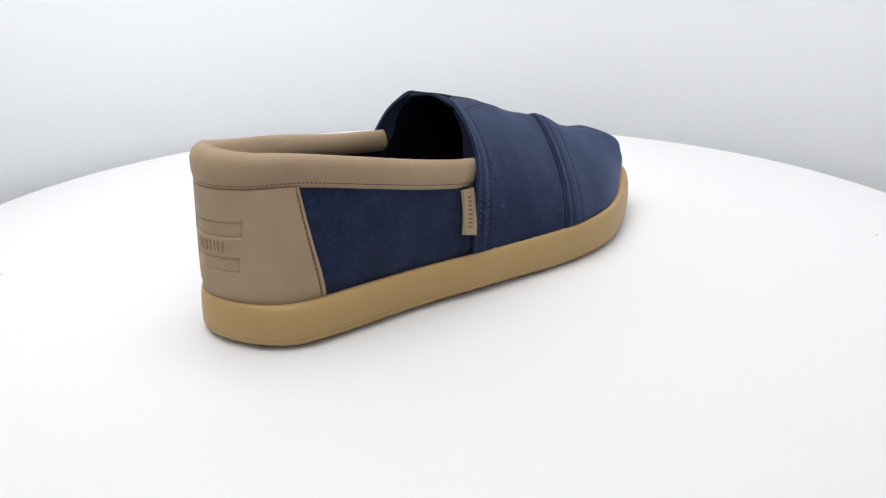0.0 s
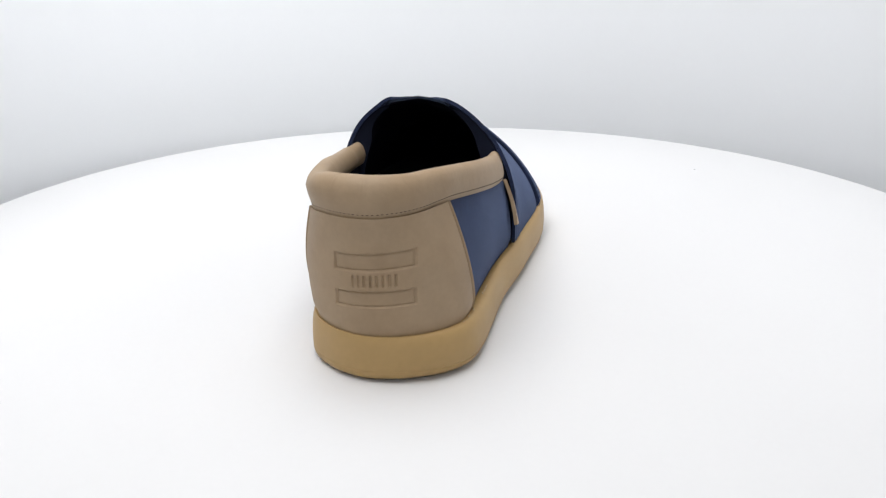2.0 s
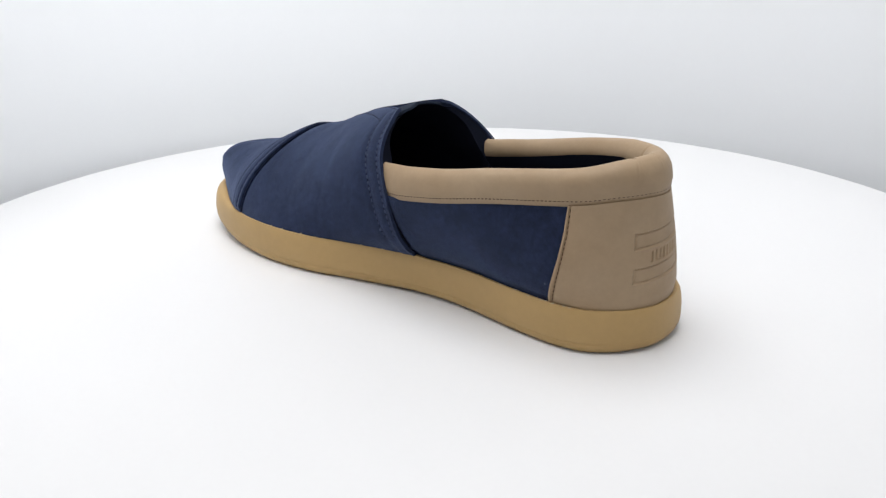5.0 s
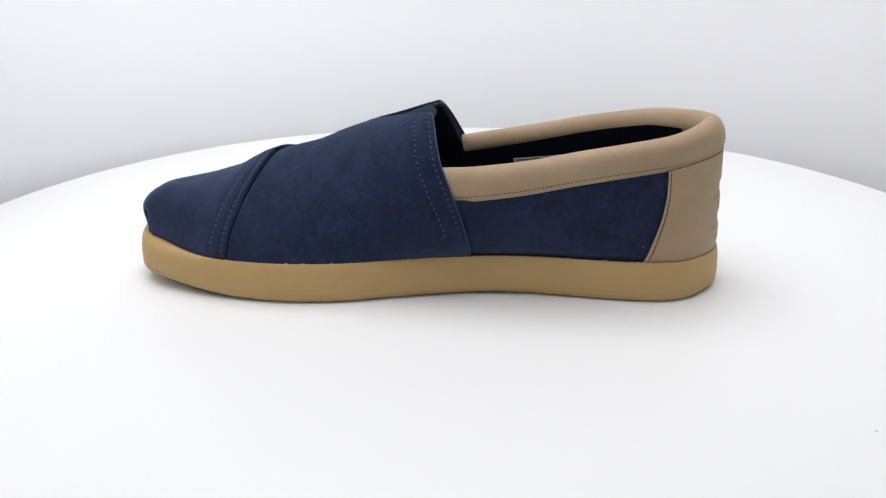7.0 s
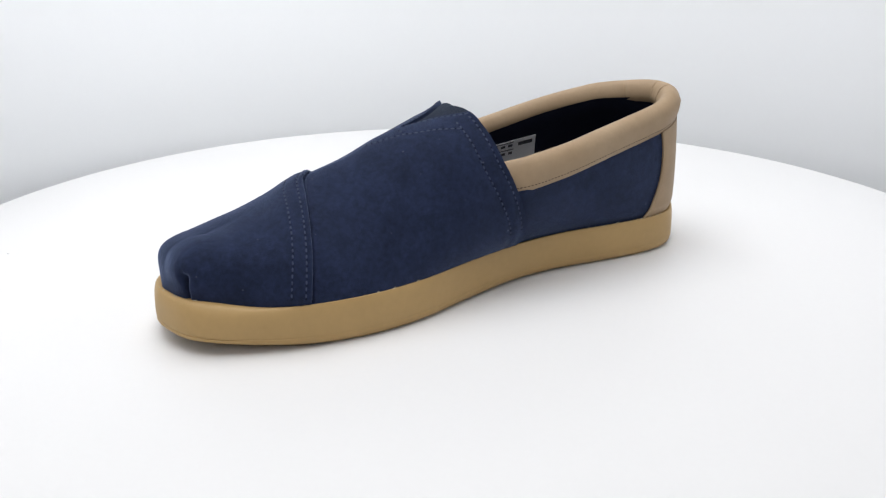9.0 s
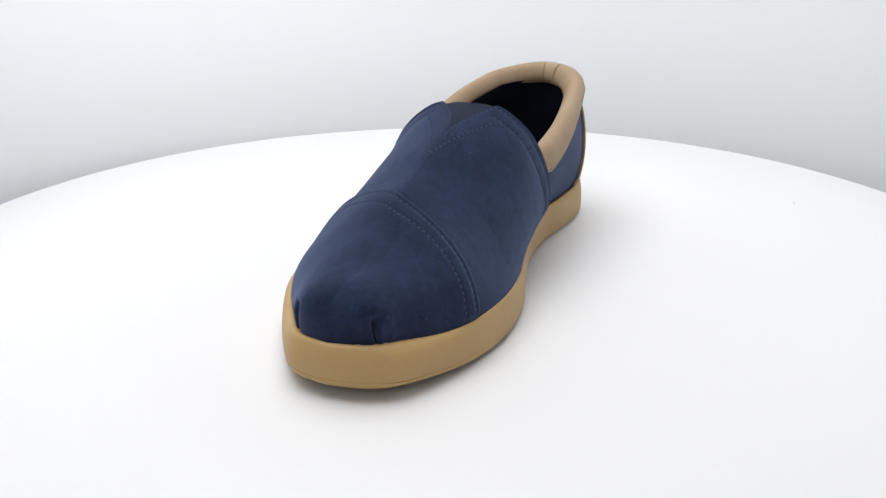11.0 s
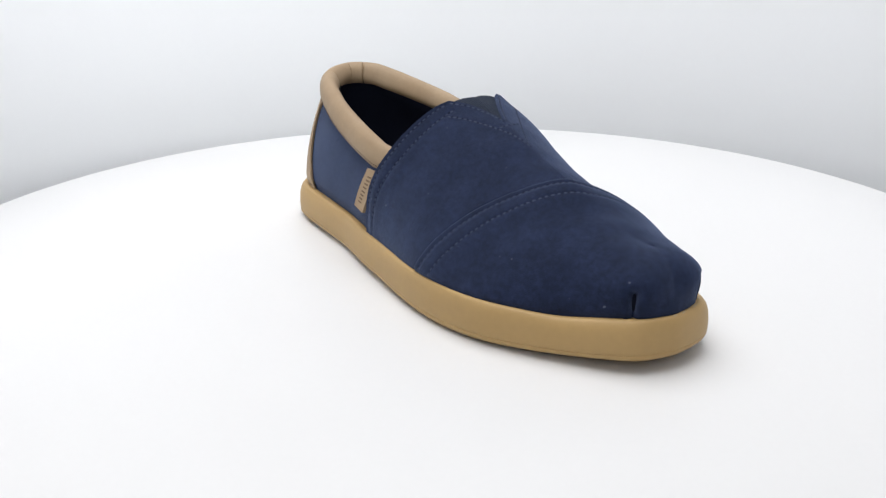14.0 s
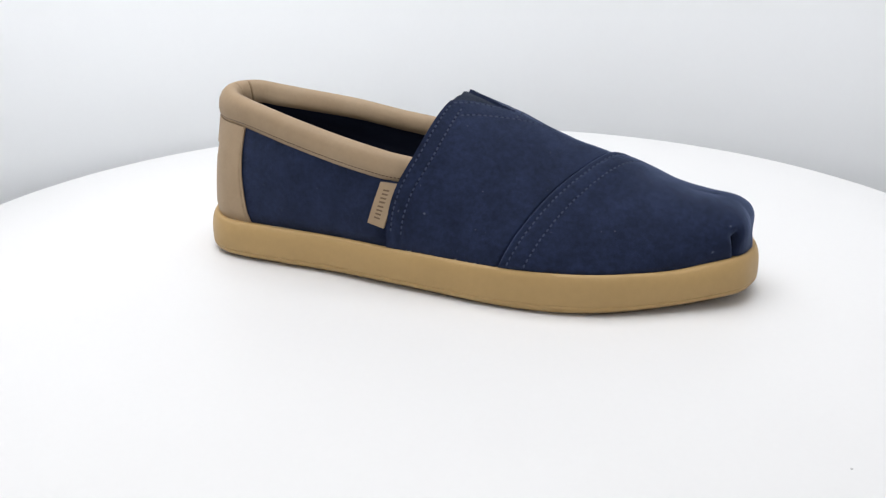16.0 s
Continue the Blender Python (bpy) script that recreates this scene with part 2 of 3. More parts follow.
def stitches(name, pts, ups, mat, parent, length=2.3, gap=0.9, r=0.33, hole=None):
    """A row of separate threads along a line on a surface."""
    seg = np.linalg.norm(np.diff(pts, axis=0), axis=1)
    acc = np.r_[0, np.cumsum(seg)]
    verts, faces, holes = [], [], []
    at = gap
    rng = random.Random(len(pts))
    while at + length < acc[-1]:
        ends = [at + rng.uniform(-0.12, 0.12), at + length + rng.uniform(-0.12, 0.12)]
        a, b = [np.array([np.interp(e, acc, pts[:, k]) for k in range(3)]) for e in ends]
        up = np.array([np.interp(at + length / 2, acc, ups[:, k]) for k in range(3)])
        d = (b - a) / np.linalg.norm(b - a)
        side = np.cross(d, up)
        side /= np.linalg.norm(side)
        k0 = len(verts)
        for c, w in ((a, 0.35), (a + (b - a) * 0.25, 1), (a + (b - a) * 0.75, 1), (b, 0.35)):
            for x, y in ((1, 0), (0.55, 0.9), (-0.55, 0.9), (-1, 0)):
                verts.append(c + side * x * r * w + up * (y * r * w * 0.5 - 0.05 - 0.12 * (1 - w)))
        for i in range(3):
            for j in range(3):
                q = k0 + i * 4 + j
                faces.append((q, q + 1, q + 5, q + 4))
        faces += [(k0, k0 + 1, k0 + 2, k0 + 3), (k0 + 12, k0 + 15, k0 + 14, k0 + 13)]
        if hole is not None:
            # needle hole between two threads
            m = b + d * gap * 0.5
            k0 = len(verts)
            verts += [m + d * x * gap * 0.42 + side * y * r * 1.0 + up * 0.1 for x, y in ((-1, 0), (-0.4, 0.8), (0.4, 0.8), (1, 0), (0.4, -0.8), (-0.4, -0.8))] + [m - up * 0.3]
            holes += [(k0 + j, k0 + (j + 1) % 6, k0 + 6) for j in range(6)]
        at += length + gap
    ob = mesh_object(name, to_m(np.array(verts)), faces + holes, mat, parent, "", 60)
    if hole is not None:
        ob.data.materials.append(hole)
        for p in ob.data.polygons:
            if len(p.vertices) == 3:
                p.material_index = 1
    return ob


# ---- turntable and light tent ----
def lathe(name, profile, mat, parent=None, label="", n=256, sharp=40):
    a = np.linspace(0, 2 * math.pi, n, endpoint=False)
    g = np.array([[(r * math.cos(t), r * math.sin(t), z) for r, z in profile] for t in a])
    return mesh_object(name, g.reshape(-1, 3), grid_faces(n, len(profile), True), mat, parent, label, sharp)


RIM = 0.2998


def build_turntable():
    base = new("turntable")
    tagged(base, "round white motorised display turntable with smooth top", "turntable")
    lathe("disc", [(0, 0), (0.15, 0), (RIM - 0.0015, 0), (RIM - 0.0004, -0.0005), (RIM, -0.0016), (RIM, -0.013), (RIM - 0.001, -0.0145), (0.15, -0.0145), (0, -0.0145)], TABLE, base)
    lathe("foot", [(0, -0.0145), (0.11, -0.0145), (0.115, -0.02), (0.115, -0.44), (0.16, -0.446), (0.162, -0.456), (0, -0.456)], TABLE, base)
    for x, y, r in ((0.2375, 0.0408, 0.0005), (-0.232, -0.0114, 0.0005)):
        lathe("speck", [(0, 0.0003), (r, 0.0002), (r * 1.1, 0)], SPECK, base, "tiny grey dust speck", 10).location = (x, y, 0)
    return base


def build_tent():
    # white sweep: floor, rounded back and straight sides, open towards the camera
    z0, z1, x1, y0, rad = -0.457, 1.45, 0.385, -0.25, 0.1

    def line(inset, z):
        r = x1 - inset
        pts = [(r * math.cos(radians(a)), r * math.sin(radians(a)), z) for a in range(0, 181, 5)]
        return [(r, y0, z)] + pts + [(-r, y0, z)]
    rows = [line(rad * (1 - math.sin(radians(a))), z0 + rad * (1 - math.cos(radians(a)))) for a in range(0, 91, 10)] + [line(0, 0.1), line(0, 0.32)]
    n = len(rows[0])
    verts = [p for r in rows for p in r]
    faces = [(i * n + k, i * n + k + 1, (i + 1) * n + k + 1, (i + 1) * n + k) for i in range(len(rows) - 1) for k in range(n - 1)] + [tuple(range(n))]
    wall = mesh_object("backdrop", verts, faces, BACKDROP, None, "", 50)
    tagged(wall, "seamless translucent white light tent curving round the turntable", "backdrop", kind="structure")

    # unseen opaque ring, added outside to keep lamp light off the low wall
    hoop = lathe("shade_ring", [(0.455, z0 - 0.002), (0.47, z0 - 0.002), (0.47, 0.009), (0.4675, 0.011), (0.4575, 0.011), (0.455, 0.009), (0.455, z0 - 0.002)], ROOM, None, "", 128)
    cut = bmesh.new()
    cut.from_mesh(hoop.data)
    bmesh.ops.bisect_plane(cut, geom=cut.verts[:] + cut.edges[:] + cut.faces[:], plane_co=(0, y0, 0), plane_no=(0, -1, 0), clear_outer=True)
    cut.to_mesh(hoop.data)
    cut.free()
    tagged(hoop, "unseen grey ring added to shade the light tent's low wall", "hoop", kind="structure")

    def slab(name, lo, hi, mat, label, category):
        v = [(x, y, z) for z in (lo[2], hi[2]) for x, y in ((lo[0], lo[1]), (hi[0], lo[1]), (hi[0], hi[1]), (lo[0], hi[1]))]
        ob = mesh_object(name, v, [(3, 2, 1, 0), (4, 5, 6, 7), (0, 1, 5, 4), (1, 2, 6, 5), (2, 3, 7, 6), (3, 0, 4, 7)], mat)
        return tagged(ob, label, category, kind="structure")
    # unseen room shell, added to bound the light; its grey limits the bounce
    slab("floor", (-1.6, -2.2, -0.5), (1.6, 1.2, -0.46), ROOM, "unseen plain grey studio floor added under the backdrop", "floor")
    slab("ceiling", (-1.6, -2.2, z1), (1.6, 1.2, z1 + 0.05), ROOM, "unseen plain grey studio ceiling added above the lights", "ceiling")
    slab("wall_back", (-1.6, 1.2, -0.5), (1.6, 1.25, z1), ROOM, "unseen plain grey studio wall added behind the backdrop", "wall")
    slab("wall_front", (-1.6, -2.25, -0.5), (1.6, -2.2, z1), ROOM, "unseen plain grey studio wall added behind the camera", "wall")
    slab("wall_east", (1.6, -2.2, -0.5), (1.65, 1.2, z1), ROOM, "unseen plain grey studio wall added at the side", "wall")
    slab("wall_west", (-1.65, -2.2, -0.5), (-1.6, 1.2, z1), ROOM, "unseen plain grey studio wall added at the side", "wall")


# ---- the shoe ----
def toe_seam(v):
    return smooth(v, [-1, -0.75, -0.5, -0.2, 0, 0.2, 0.5, 0.75, 1], [2.2, 2.45, 2.95, 3.73, 3.99, 4.15, 4.49, 4.75, 4.9], 0.25)


NOTCH_A, NOTCH_B, NOTCH_U = -0.16, 0.185, 1.75


def throat(v):
    v = np.asarray(v, float)
    return bow(v) + np.interp(v, [NOTCH_A, 0.0, NOTCH_B], [0, NOTCH_U - 0.38, 0])


def bow(v):
    """The forward sweep of the throat edge between tongue and sole."""
    return smooth(v, [-1, -0.85, -0.72, -0.6, -0.5, -0.35, NOTCH_A, NOTCH_B, 0.3, 0.45, 0.58, 0.8, 1], [0, 0.06, 0.17, 0.33, 0.4, 0.43, 0.4, 0.47, 0.48, 0.48, 0.45, 0.24, 0], 0.08)


ROWS = ((0.12, 0.085), (0.46, 0.31))


def stand(u, v):
    """Height of the vamp's outer face above its last, rising towards the throat edge."""
    rim = 1.6 * (1 - ease(0, 0.8, u)) * ease(0.08, 0.26, np.abs(v)) * (1 - 0.7 * ease(0.8, 1.0, np.abs(v)))
    return 0.4 + rim + 0.9 * np.exp(-((v - 0.21) / 0.075) ** 2) * (1 - ease(0.3, 1.4, u))


def row_at(v, top, side):
    return side + (top - side) * (1 - np.abs(v)) / 0.85


def columns(extra=()):
    v = np.concatenate([np.linspace(-1, 1, 121), extra])
    return np.unique(v.round(5))


def build_shoe():
    shoe = new("slip_on_shoe")
    tagged(shoe, "navy nubuck slip-on shoe with taupe leather heel, gum sole", "shoe")
    ss = np.linspace(0, NS, 341)[:-1]
    f = feather(ss)
    w = spline(WELT, ss, True)
    spring = 5.2 * np.clip((w[:, 0] - 60) / 93, 0, None) ** 2 + 0.9 * np.exp(-((w[:, 0] + 15) / 38) ** 2) + 1.0 * ease(-115, -137, w[:, 0]) + DROP

    def ring_at(g, h):
        xy = f[:, :2] + (w - f[:, :2]) * g
        return np.concatenate([xy, (spring + (f[:, 2] - spring) * h)[:, None]], 1)

    cx = np.array([5.0, 8.0])

    def centre(h):
        c = ring_at(0.0, h)
        c[:, :2] = cx + (c[:, :2] - cx) * 0.5
        return c
    mid = [centre(0.93), ring_at(-0.7, 0.95), ring_at(0.0, 1.0), ring_at(0.2, 1.005), ring_at(0.42, 1.0), ring_at(0.62, 0.945), ring_at(0.78, 0.87), ring_at(0.9, 0.76), ring_at(0.96, 0.64), ring_at(1.0, 0.5),
           ring_at(1.005, 0.4), ring_at(0.985, 0.3), ring_at(0.96, 0.247), ring_at(0.92, 0.236)]
    sheet("midsole", np.stack(mid, 1), GUM, shoe, "honey-coloured gum rubber sidewall", True, 50)
    low = [ring_at(0.86, 0.24), ring_at(0.92, 0.238), ring_at(0.965, 0.226), ring_at(0.94, 0.18), ring_at(0.79, 0.12), ring_at(0.5, 0.066), ring_at(0.05, 0.026), ring_at(-0.4, 0.0), ring_at(-1.0, 0.0)]
    sheet("outsole", np.stack(low, 1), GUM, shoe, "", True, 50)
    under = centre(0.0)
    n = len(under)
    bot = np.stack([ring_at(-0.9, 0.0), under, cx[None, :].repeat(n, 0) @ np.eye(2, 3) + np.array([0, 0, DROP + 0.4])], 1)
    sheet("tread", bot, GUM, shoe, "", True)
    ins = feather(ss)
    ins[:, 2] += 1.6
    ins[:, :2] = cx + (ins[:, :2] - cx) * 0.972
    foot = np.stack([ins, np.concatenate([cx + (ins[:, :2] - cx) * 0.9, ins[:, 2:] + 1.5], 1), np.concatenate([cx + (ins[:, :2] - cx) * 0.45, ins[:, 2:] + 1.0], 1),
                     np.concatenate([cx + 0 * ins[:, :2], np.full((n, 1), 21.5)], 1)], 1)
    sheet("insole", foot, LINING, shoe, "dark padded insole", True)

    # rear wall and its lining
    qs, qh = np.linspace(23.8, 38.2, 180), np.linspace(-0.04, 1.0, 24)
    tuck_in = np.maximum(ease(24.15, 23.85, qs), ease(37.85, 38.15, qs))
    wall = quarter(qs[:, None], qh[None, :], -0.6 - 2.2 * tuck_in[:, None])
    half = 90
    panel("inner_quarter", wall[:half + 1], 1.2, NAVY, shoe, "navy nubuck side panel", 1)
    panel("outer_quarter", wall[half:], 1.2, NAVY, shoe, "navy nubuck side panel", 1)
    lin_h = np.linspace(0.0, 1.13, 18)
    depth = lining_depth(lin_h)
    lin = quarter(qs[:, None], lin_h[None, :]) - seam_out(qs)[:, None, :] * depth[None, :, None]
    sheet("lining", lin, LINING, shoe, "dark navy fabric lining")

    # taupe heel patch with its stamped boxes
    hs = np.unique(np.concatenate([np.linspace(0, 1, 300), np.linspace(0, 0.03, 24), np.linspace(0.97, 1, 24)]))
    hh = np.linspace(-0.03, 1.0, 130)
    edge_b = lambda h: np.interp(h, [-0.1, 0, 0.25, 0.5, 0.75, 1.0], [26.84, 26.92, 27.06, 27.24, 27.38, 27.44])
    edge_a = lambda h: np.interp(h, [-0.1, 0, 0.25, 0.5, 0.75, 1.0], [35.15, 35.08, 34.98, 34.85, 34.74, 34.66])
    S = edge_b(hh)[None, :] + (edge_a(hh) - edge_b(hh))[None, :] * hs[:, None]
    H = np.broadcast_to(hh[None, :], S.shape)
    patch = quarter(S, H, 0.9)
    y, z = patch[..., 1], patch[..., 2]
    zt = z + (y - 11) * 0.062
    dent = np.zeros_like(z)

    def block(y0, y1, z0, z1, d, soft=0.35):
        return d * ease(y0 - soft, y0 + soft, y) * (1 - ease(y1 - soft, y1 + soft, y)) * ease(z0 - soft, z0 + soft, zt) * (1 - ease(z1 - soft, z1 + soft, zt))
    for z0, z1 in ((45.4, 52.4), (30.4, 37.0)):
        dent += block(-5.2, 27.2, z0, z1, 0.55) + 0.35 * (block(-5.2, 27.2, z0, z1, 1, 0.2) - block(-4.4, 26.4, z0 + 0.7, z1 - 0.7, 1, 0.2))
    for y0 in (2.0, 4.4, 6.9, 9.4, 11.8, 14.3, 16.6, 18.9):
        dent += block(y0, y0 + 0.9, 38.9, 43.6, 0.7, 0.2)
    for e, off in ((edge_b, 0.11), (edge_a, -0.11)):
        dent += 0.65 * np.exp(-((S - e(hh)[None, :] - off) / 0.022) ** 2)
    dent -= 0.5 * (np.exp(-((S - edge_b(hh)[None, :] - 0.05) / 0.04) ** 2) + np.exp(-((S - edge_a(hh)[None, :] + 0.05) / 0.04) ** 2))
    patch = patch - seam_out(S) * dent[..., None]
    panel("heel_patch", patch, 0.9, LEATHER, shoe, "smooth taupe leather heel patch with stamped rectangles", 1)
    for e, off in ((edge_b, 0.11), (edge_a, -0.11)):
        h = np.linspace(0.02, 0.97, 60)
        stitches("stitching", quarter(e(h) + off, h, 0.5), seam_out(e(h) + off), THREAD_BROWN, shoe, 1.7, 0.6, 0.26)

    # padded collar
    cs = np.unique(np.concatenate([np.linspace(23.8, 38.2, 200), np.linspace(29.6, 32.4, 120)]))
    prof = np.array([(-1.2, -1.5), (0.2, -0.9), (1.0, 0.2), (1.55, 2.2), (1.8, 4.6), (1.4, 6.6), (0.6, 9.5), (-0.9, 12.4), (-3.0, 14.4), (-5.4, 15.2), (-7.6, 14.6), (-9.4, 12.9), (-10.4, 10.8), (-10.8, 8.8), (-10.6, 6.9), (-9.9, 5.2), (-8.8, 4.0)])
    size = smooth(cs, [23.8, 25, 27, 29, 31, 32.5, 34, 35, 37, 38.2], [0.97, 0.9, 0.95, 1.04, 1.04, 1.0, 0.9, 0.86, 0.84, 0.8], 1.2)
    base, out = seam(cs), seam_out(cs)
    n_, z_ = np.broadcast_arrays(prof[None, :, 0] * size[:, None], prof[None, :, 0])[0].copy(), prof[None, :, 1] * size[:, None]
    n_ -= smooth(cs, [25, 27, 28, 29, 30, 31, 33, 35, 37], [-0.4, -3.0, -3.6, -3.2, -1.6, 0, -1.3, -1.7, -0.4], 1.2)[:, None] * ease(2, 12, z_)
    inside = ease(6, 10, np.arange(len(prof)))[None, :]
    for k, dpt in ((30.95, 0.8), (29.75, 1.5), (33.2, 0.5)):
        n_ += inside * dpt * np.exp(-((cs - k) / 0.045) ** 2)[:, None]
        z_ = z_ - inside * 0.5 * dpt * np.exp(-((cs - k) / 0.045) ** 2)[:, None] * 0.6
    ends = np.maximum(ease(24.5, 23.9, cs), ease(37.5, 38.1, cs))[:, None]
    n_ = n_ * (1 - 0.25 * ends)
    roll = base[:, None, :] + out[:, None, :] * (n_ - 0.7 - 2.4 * np.maximum(ease(24.35, 23.9, cs), ease(37.65, 38.1, cs))[:, None])[..., None]
    roll[..., 2] += z_
    sheet("collar", roll, LEATHER, shoe, "padded taupe leather collar roll", False, 60)
    row = base + out * (0.75 - 2.4 * np.maximum(ease(24.35, 23.9, cs), ease(37.65, 38.1, cs)))[:, None] + np.array([0, 0, 1.7])
    stitches("stitching", row, out, THREAD_BROWN, shoe, 1.35, 0.55, 0.24)

    # vamp with its elastic gore
    vv = columns((NOTCH_A, NOTCH_B, NOTCH_A + 0.004, NOTCH_B - 0.004))
    kk = np.unique(np.concatenate([np.linspace(0, 1, 70), np.linspace(0, 0.4, 70), np.linspace(0.88, 1, 50)]))
    u0, u1 = throat(vv), toe_seam(vv) + 0.18
    U = u0[None, :] + (u1 - u0)[None, :] * kk[:, None]
    V = np.broadcast_to(vv[None, :], U.shape)
    g = vamp(U, V) + vamp_up(U, V) * stand(U, V)[..., None]
    away = U - throat(vv)[None, :]
    for top, side in ROWS:
        g = g - vamp_up(U, V) * (0.28 * np.exp(-((away - row_at(V, top, side)) / 0.07) ** 2) * ease(0.17, 0.22, np.abs(V)))[..., None]
    g = g - vamp_up(U, V) * (0.9 * np.exp(-((U - toe_seam(vv)[None, :] + 0.055) / 0.035) ** 2))[..., None]
    panel("vamp", g, 1.7, NAVY, shoe, "navy nubuck vamp with a notched throat", 1)
    gv, gk = np.linspace(-0.2, 0.225, 260), np.linspace(0, 1, 50)
    g0 = 0.54 - 0.3 * np.clip(1 - ((gv - 0.012) / 0.2125) ** 2, 0, 1)
    G = g0[None, :] + (2.05 - g0)[None, :] * gk[:, None]
    W = np.broadcast_to(gv[None, :], G.shape)
    gore = vamp(G, W) + vamp_up(G, W) * (-1.3 + 0.8 * (stand(G, W) - 0.4) + 0.09 * np.sin(W * 420))[..., None]
    panel("elastic_gore", gore, 1.2, GORE, shoe, "ribbed dark navy elastic gore", 1)

    lk, lv = np.linspace(0, 1, 60), np.linspace(-0.99, 0.99, 81)
    l0 = bow(lv) + 0.09
    LU = l0[None, :] + (9 - l0)[None, :] * (lk[:, None] ** 1.6)
    LV = np.broadcast_to(lv[None, :], LU.shape)
    pad = smooth(np.abs(lv), [0, 0.25, 0.42, 0.53, 1], [2.7, 2.7, 5.0, 9.5, 9.5], 0.08)
    thick = 2.7 + (pad - 2.7)[None, :] * (1 - ease(0.1, 1.3, LU - l0[None, :]))
    inner = vamp(LU, LV) - vamp_up(np.minimum(LU, 8.9), LV) * thick[..., None]
    turned = smooth(np.abs(lv), [0, 0.2, 0.26, 1], [2.6, 2.6, 0.9, 0.9], 0.02)
    edge = vamp(bow(lv) + 0.03, lv) - vamp_up(bow(lv) + 0.03, lv) * turned[:, None]
    sheet("vamp_lining", np.concatenate([edge[None], inner]), LINING, shoe, "dark navy fabric lining")

    # toe cap laid over the vamp
    tk = np.unique(np.concatenate([np.linspace(0, 1, 60), np.linspace(0, 0.14, 60), np.linspace(0.5, 0.92, 90)]))
    vv = np.linspace(-1, 1, 141)
    u0 = toe_seam(vv)
    U = u0[None, :] + (9 - u0)[None, :] * tk[:, None]
    V = np.broadcast_to(vv[None, :], U.shape)
    up = vamp_up(np.minimum(U, 8.9), V)
    up[-1] = 0.5 * (up[-1] + up[-1][::-1])
    off = U - u0[None, :]
    fade = 0.3 + 1.9 * (1 - ease(0.1, 1.2, off)) - 0.35 * np.exp(-((off - 0.1) / 0.045) ** 2) - 0.2 * np.exp(-((off - 0.42) / 0.05) ** 2)
    fade = fade * (1 - 0.7 * ease(0.93, 1.0, np.abs(V)))
    g = vamp(U, V) + up * fade[..., None]
    sheet("toe_cap", g, NAVY, shoe, "navy nubuck toe cap pleated at the front")
    rise = (1 - 0.7 * ease(0.93, 1.0, np.abs(vv)))[:, None]
    lip = np.stack([vamp(u0 - d, vv) + vamp_up(u0, vv) * (k * rise) for d, k in ((0, 2.19), (0.022, 2.1), (0.04, 1.75), (0.045, 1.2), (0.03, 0.6), (-0.01, -0.3))], 1)
    sheet("toe_cap_edge", lip, NAVY, shoe)
    line = np.linspace(-0.97, 0.97, 160)
    for off, lift in ((0.1, 1.9), (0.42, 1.64)):
        uu = toe_seam(line) + off
        stitches("stitching", vamp(uu, line) + vamp_up(uu, line) * lift, vamp_up(uu, line), THREAD_NAVY, shoe, 1.8, 1.0, 0.45, LINING)
    # throat rows, either side of the notch
    for lo, hi in ((-0.95, NOTCH_A - 0.02), (NOTCH_B + 0.02, 0.95)):
        line = np.linspace(lo, hi, 120)
        for top, side in ROWS:
            uu = throat(line) + row_at(line, top, side)
            lift = stand(uu, line) - 0.15
            stitches("stitching", vamp(uu, line) + vamp_up(uu, line) * lift[:, None], vamp_up(uu, line), THREAD_NAVY, shoe, 1.8, 1.0, 0.45, LINING)
    t = np.linspace(0, 1, 60)
    for end in (NOTCH_A, NOTCH_B):
        sg = 1 if end > 0 else -1
        for v0, v1, ua, ub in ((end + sg * 0.02, sg * 0.02, 0.5, NOTCH_U), (end + sg * 0.1, 0.0, 0.9, NOTCH_U + 0.85)):
            line, uu = v0 + (v1 - v0) * t, ua + (ub - ua) * t
            stitches("stitching", vamp(uu, line) + vamp_up(uu, line) * (stand(uu, line) + 0.05)[:, None], vamp_up(uu, line), THREAD_NAVY, shoe, 1.8, 1.0, 0.45, LINING)
    line = np.linspace(-0.115, 0.115, 40)
    uu = NOTCH_U + 0.12 - 3 * line ** 2
    stitches("stitching", vamp(uu, line) + vamp_up(uu, line) * (stand(uu, line) + 0.05)[:, None], vamp_up(uu, line), THREAD_NAVY, shoe, 1.8, 1.0, 0.45, LINING)

    # side tag
    a, b = np.array([-21.4, -32.4, 49.6]), np.array([-12.8, -31.0, 48.8])
    c, d = np.array([-26.6, -37.8, 30.2]), np.array([-18.4, -38.0, 28.0])
    t, k = np.linspace(0, 1, 12)[:, None, None], np.linspace(0, 1, 6)[None, :, None]
    g = (a * (1 - k) + b * k) * (1 - t) + (c * (1 - k) + d * k) * t
    g[..., 1] -= 0.8 * np.sin(t[..., 0] * math.pi)
    tag = panel("side_tag", g, 1.6, LEATHER, shoe, "small folded taupe leather tag", 1)
    for q in (0.16, 0.25, 0.34, 0.43, 0.53, 0.62, 0.71, 0.80):
        quad = []
        for tt in (q, q + 0.035):
            for k2 in (0.3, 0.64):
                quad.append((a * (1 - k2) + b * k2) * (1 - tt) + (c * (1 - k2) + d * k2) * tt + np.array([0, -0.8 * math.sin(tt * math.pi) - 0.06, 0]))
        ring = [quad[0], quad[1], quad[3], quad[2]]
        mesh_object("print_bar", to_m(np.array(ring + [p + np.array([0, 0.1, 0]) for p in ring])), [(0, 1, 2, 3), (7, 6, 5, 4), (0, 4, 5, 1), (1, 5, 6, 2), (2, 6, 7, 3), (3, 7, 4, 0)], INK, tag)

    # frayed fibres along the line where the upper meets the sole
    rng = random.Random(5)
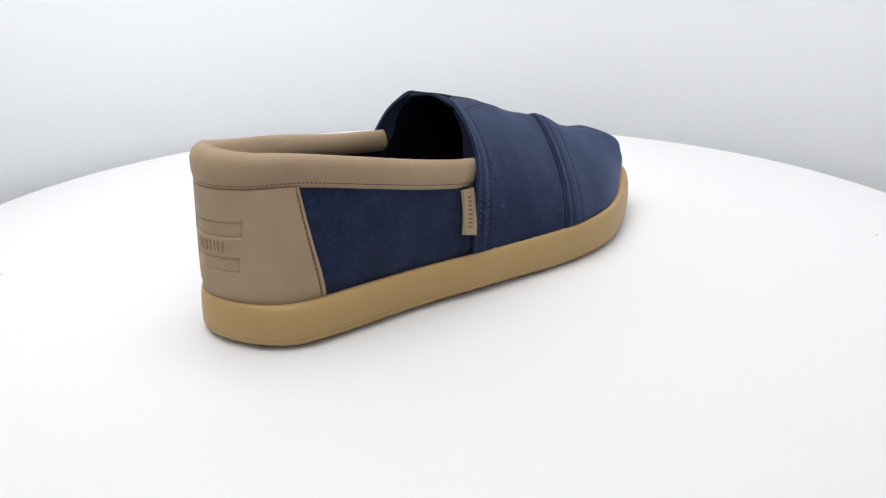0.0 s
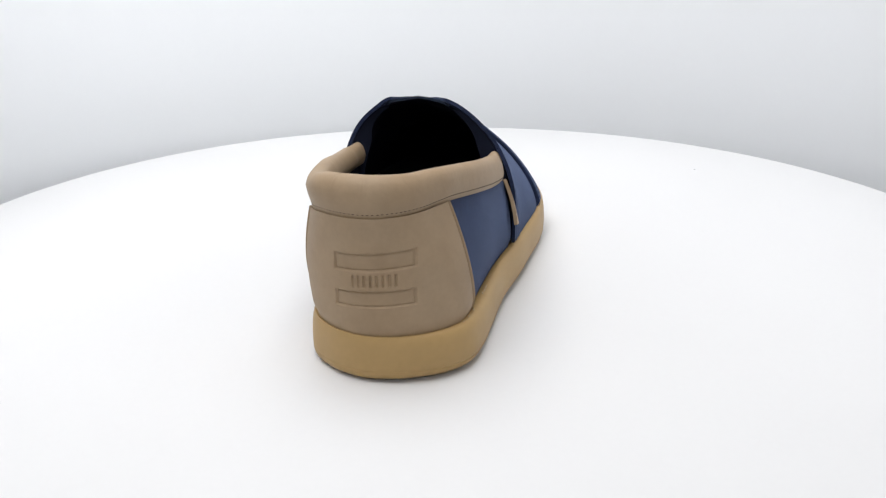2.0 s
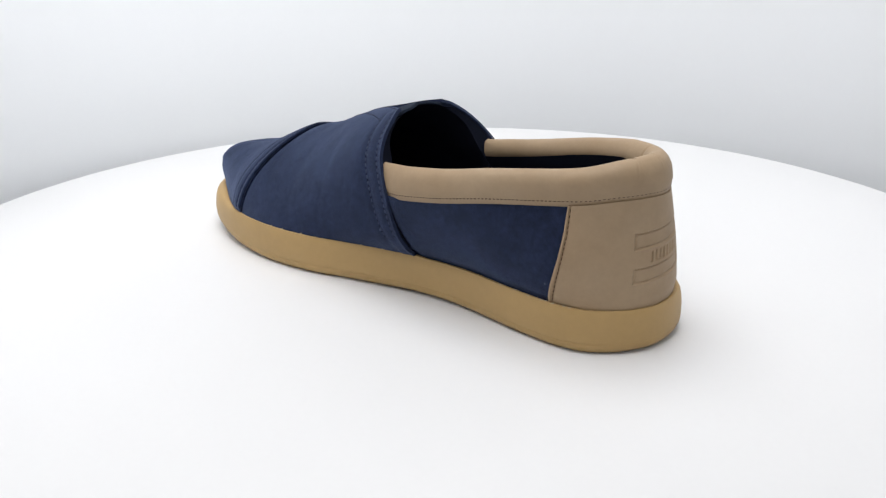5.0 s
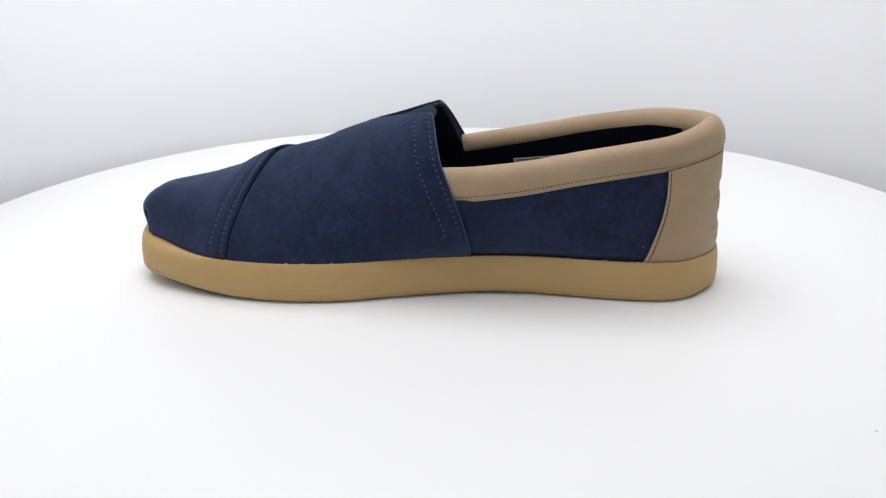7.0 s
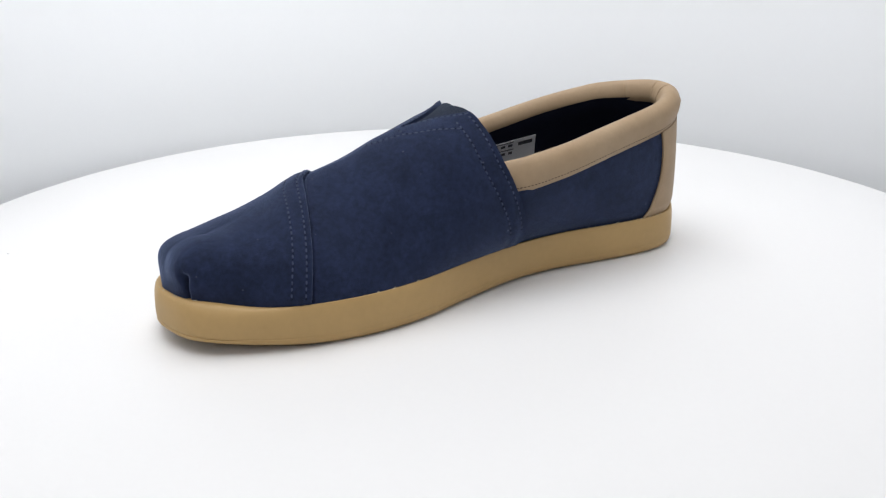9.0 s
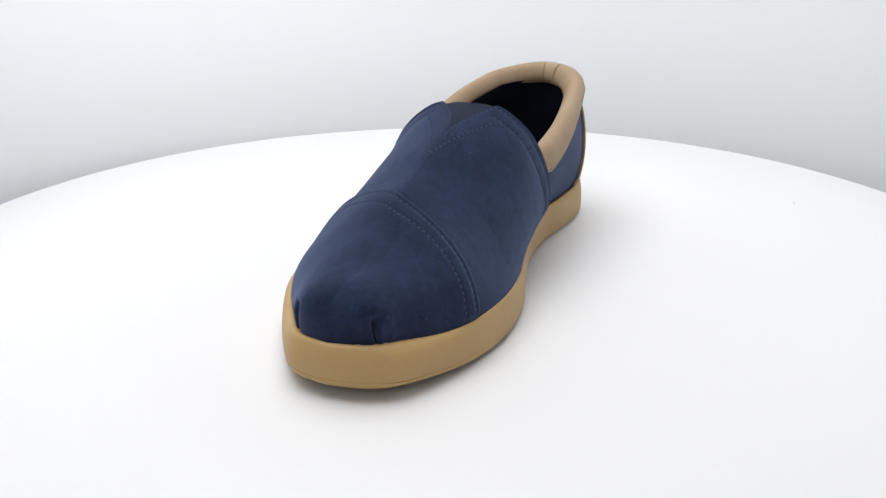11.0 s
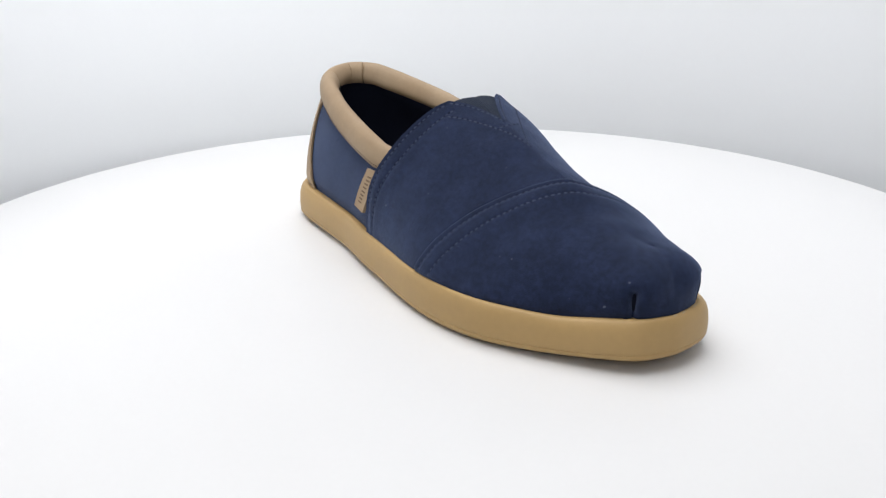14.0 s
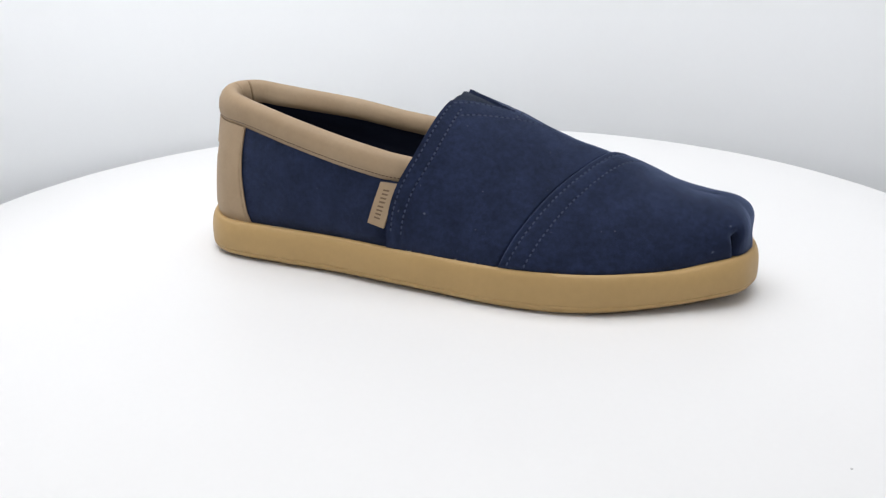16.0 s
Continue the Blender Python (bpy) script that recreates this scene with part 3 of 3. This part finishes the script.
    verts, faces = [], []
    for where, count in (((25.4, 27.6), 16), ((21.0, 23.5), 12), ((34.0, 36.5), 9), ((7.0, 9.5), 7), ((15.4, 17.4), 9)):
        for _ in range(count):
            sv = np.array(rng.uniform(*where))
            d = feather(sv + 0.02) - feather(sv - 0.02)
            d /= np.linalg.norm(d)
            side = np.array([d[1], -d[0], 0])
            long, high = rng.uniform(0.5, 1.6), rng.uniform(0.2, 0.5)
            p = feather(sv) + side * rng.uniform(0.5, 1.2) + np.array([0, 0, 0.1])
            lean = d * long + np.array([0, 0, rng.uniform(-0.1, 0.5)])
            k0 = len(verts)
            verts += [p, p + side * 0.35, p + np.array([0, 0, high]), p + lean, p + lean + side * 0.25, p + lean + np.array([0, 0, high * 0.6])]
            faces += [(k0, k0 + 1, k0 + 2), (k0 + 3, k0 + 5, k0 + 4), (k0, k0 + 3, k0 + 4, k0 + 1), (k0 + 1, k0 + 4, k0 + 5, k0 + 2), (k0 + 2, k0 + 5, k0 + 3, k0)]
    tagged(mesh_object("frayed_fibres", to_m(np.array(verts)), faces, FRAY, shoe, "pale frayed fibres along the sole's edge"), kind="stuff")

    # white size label sewn inside, its print as plain bars
    ls, lh = np.linspace(36.1, 37.3, 24), np.linspace(0, 1, 10)
    top = np.interp(ls, [36.1, 37.3], [0.85, 0.9])

    def inside_at(sv, hv, lift):
        d = lining_depth(hv) + lift
        return quarter(sv, hv) - seam_out(sv) * d[..., None]
    SV = np.broadcast_to(ls[:, None], (24, 10))
    HV = top[:, None] - 0.42 * lh[None, :]
    label = panel("size_label", inside_at(SV, HV, 0.5), 0.3, PAPER, shoe, "white printed size label sewn into the lining", -1)

    def bar(a0, a1, t0, t1):
        sv = np.linspace(36.1 + 1.2 * a0, 36.1 + 1.2 * a1, 4)
        S2, H2 = np.broadcast_arrays(sv[:, None], np.zeros((1, 3)))
        H2 = np.interp(sv, [36.1, 37.3], [0.85, 0.9])[:, None] - 0.42 * np.linspace(t0, t1, 3)[None, :]
        panel("print_bar", inside_at(S2, H2, 0.9), 0.2, GREY_INK, label, "", -1)
    bar(0.06, 0.30, 0.12, 0.24)
    for a0 in (0.40, 0.52, 0.64, 0.76, 0.88):
        bar(a0, a0 + 0.07, 0.14, 0.22)
        bar(a0, a0 + 0.06, 0.42, 0.50)
    bar(0.38, 0.97, 0.32, 0.345)
    bar(0.38, 0.97, 0.05, 0.075)
    return shoe


build_tent()
turntable = build_turntable()
shoe = build_shoe()


def motions():
    turn = lambda t, a: pose(0, 0, 0, 0, 0, a + 18.42 * t)
    steps = [k * 0.5 for k in range(33)]
    walk(turntable, [(t, pose(0.0034, 0, 0, 0, 0, 18.42 * t)) for t in steps])
    walk(shoe, [(t, turn(t, 45.75)) for t in steps])


motions()
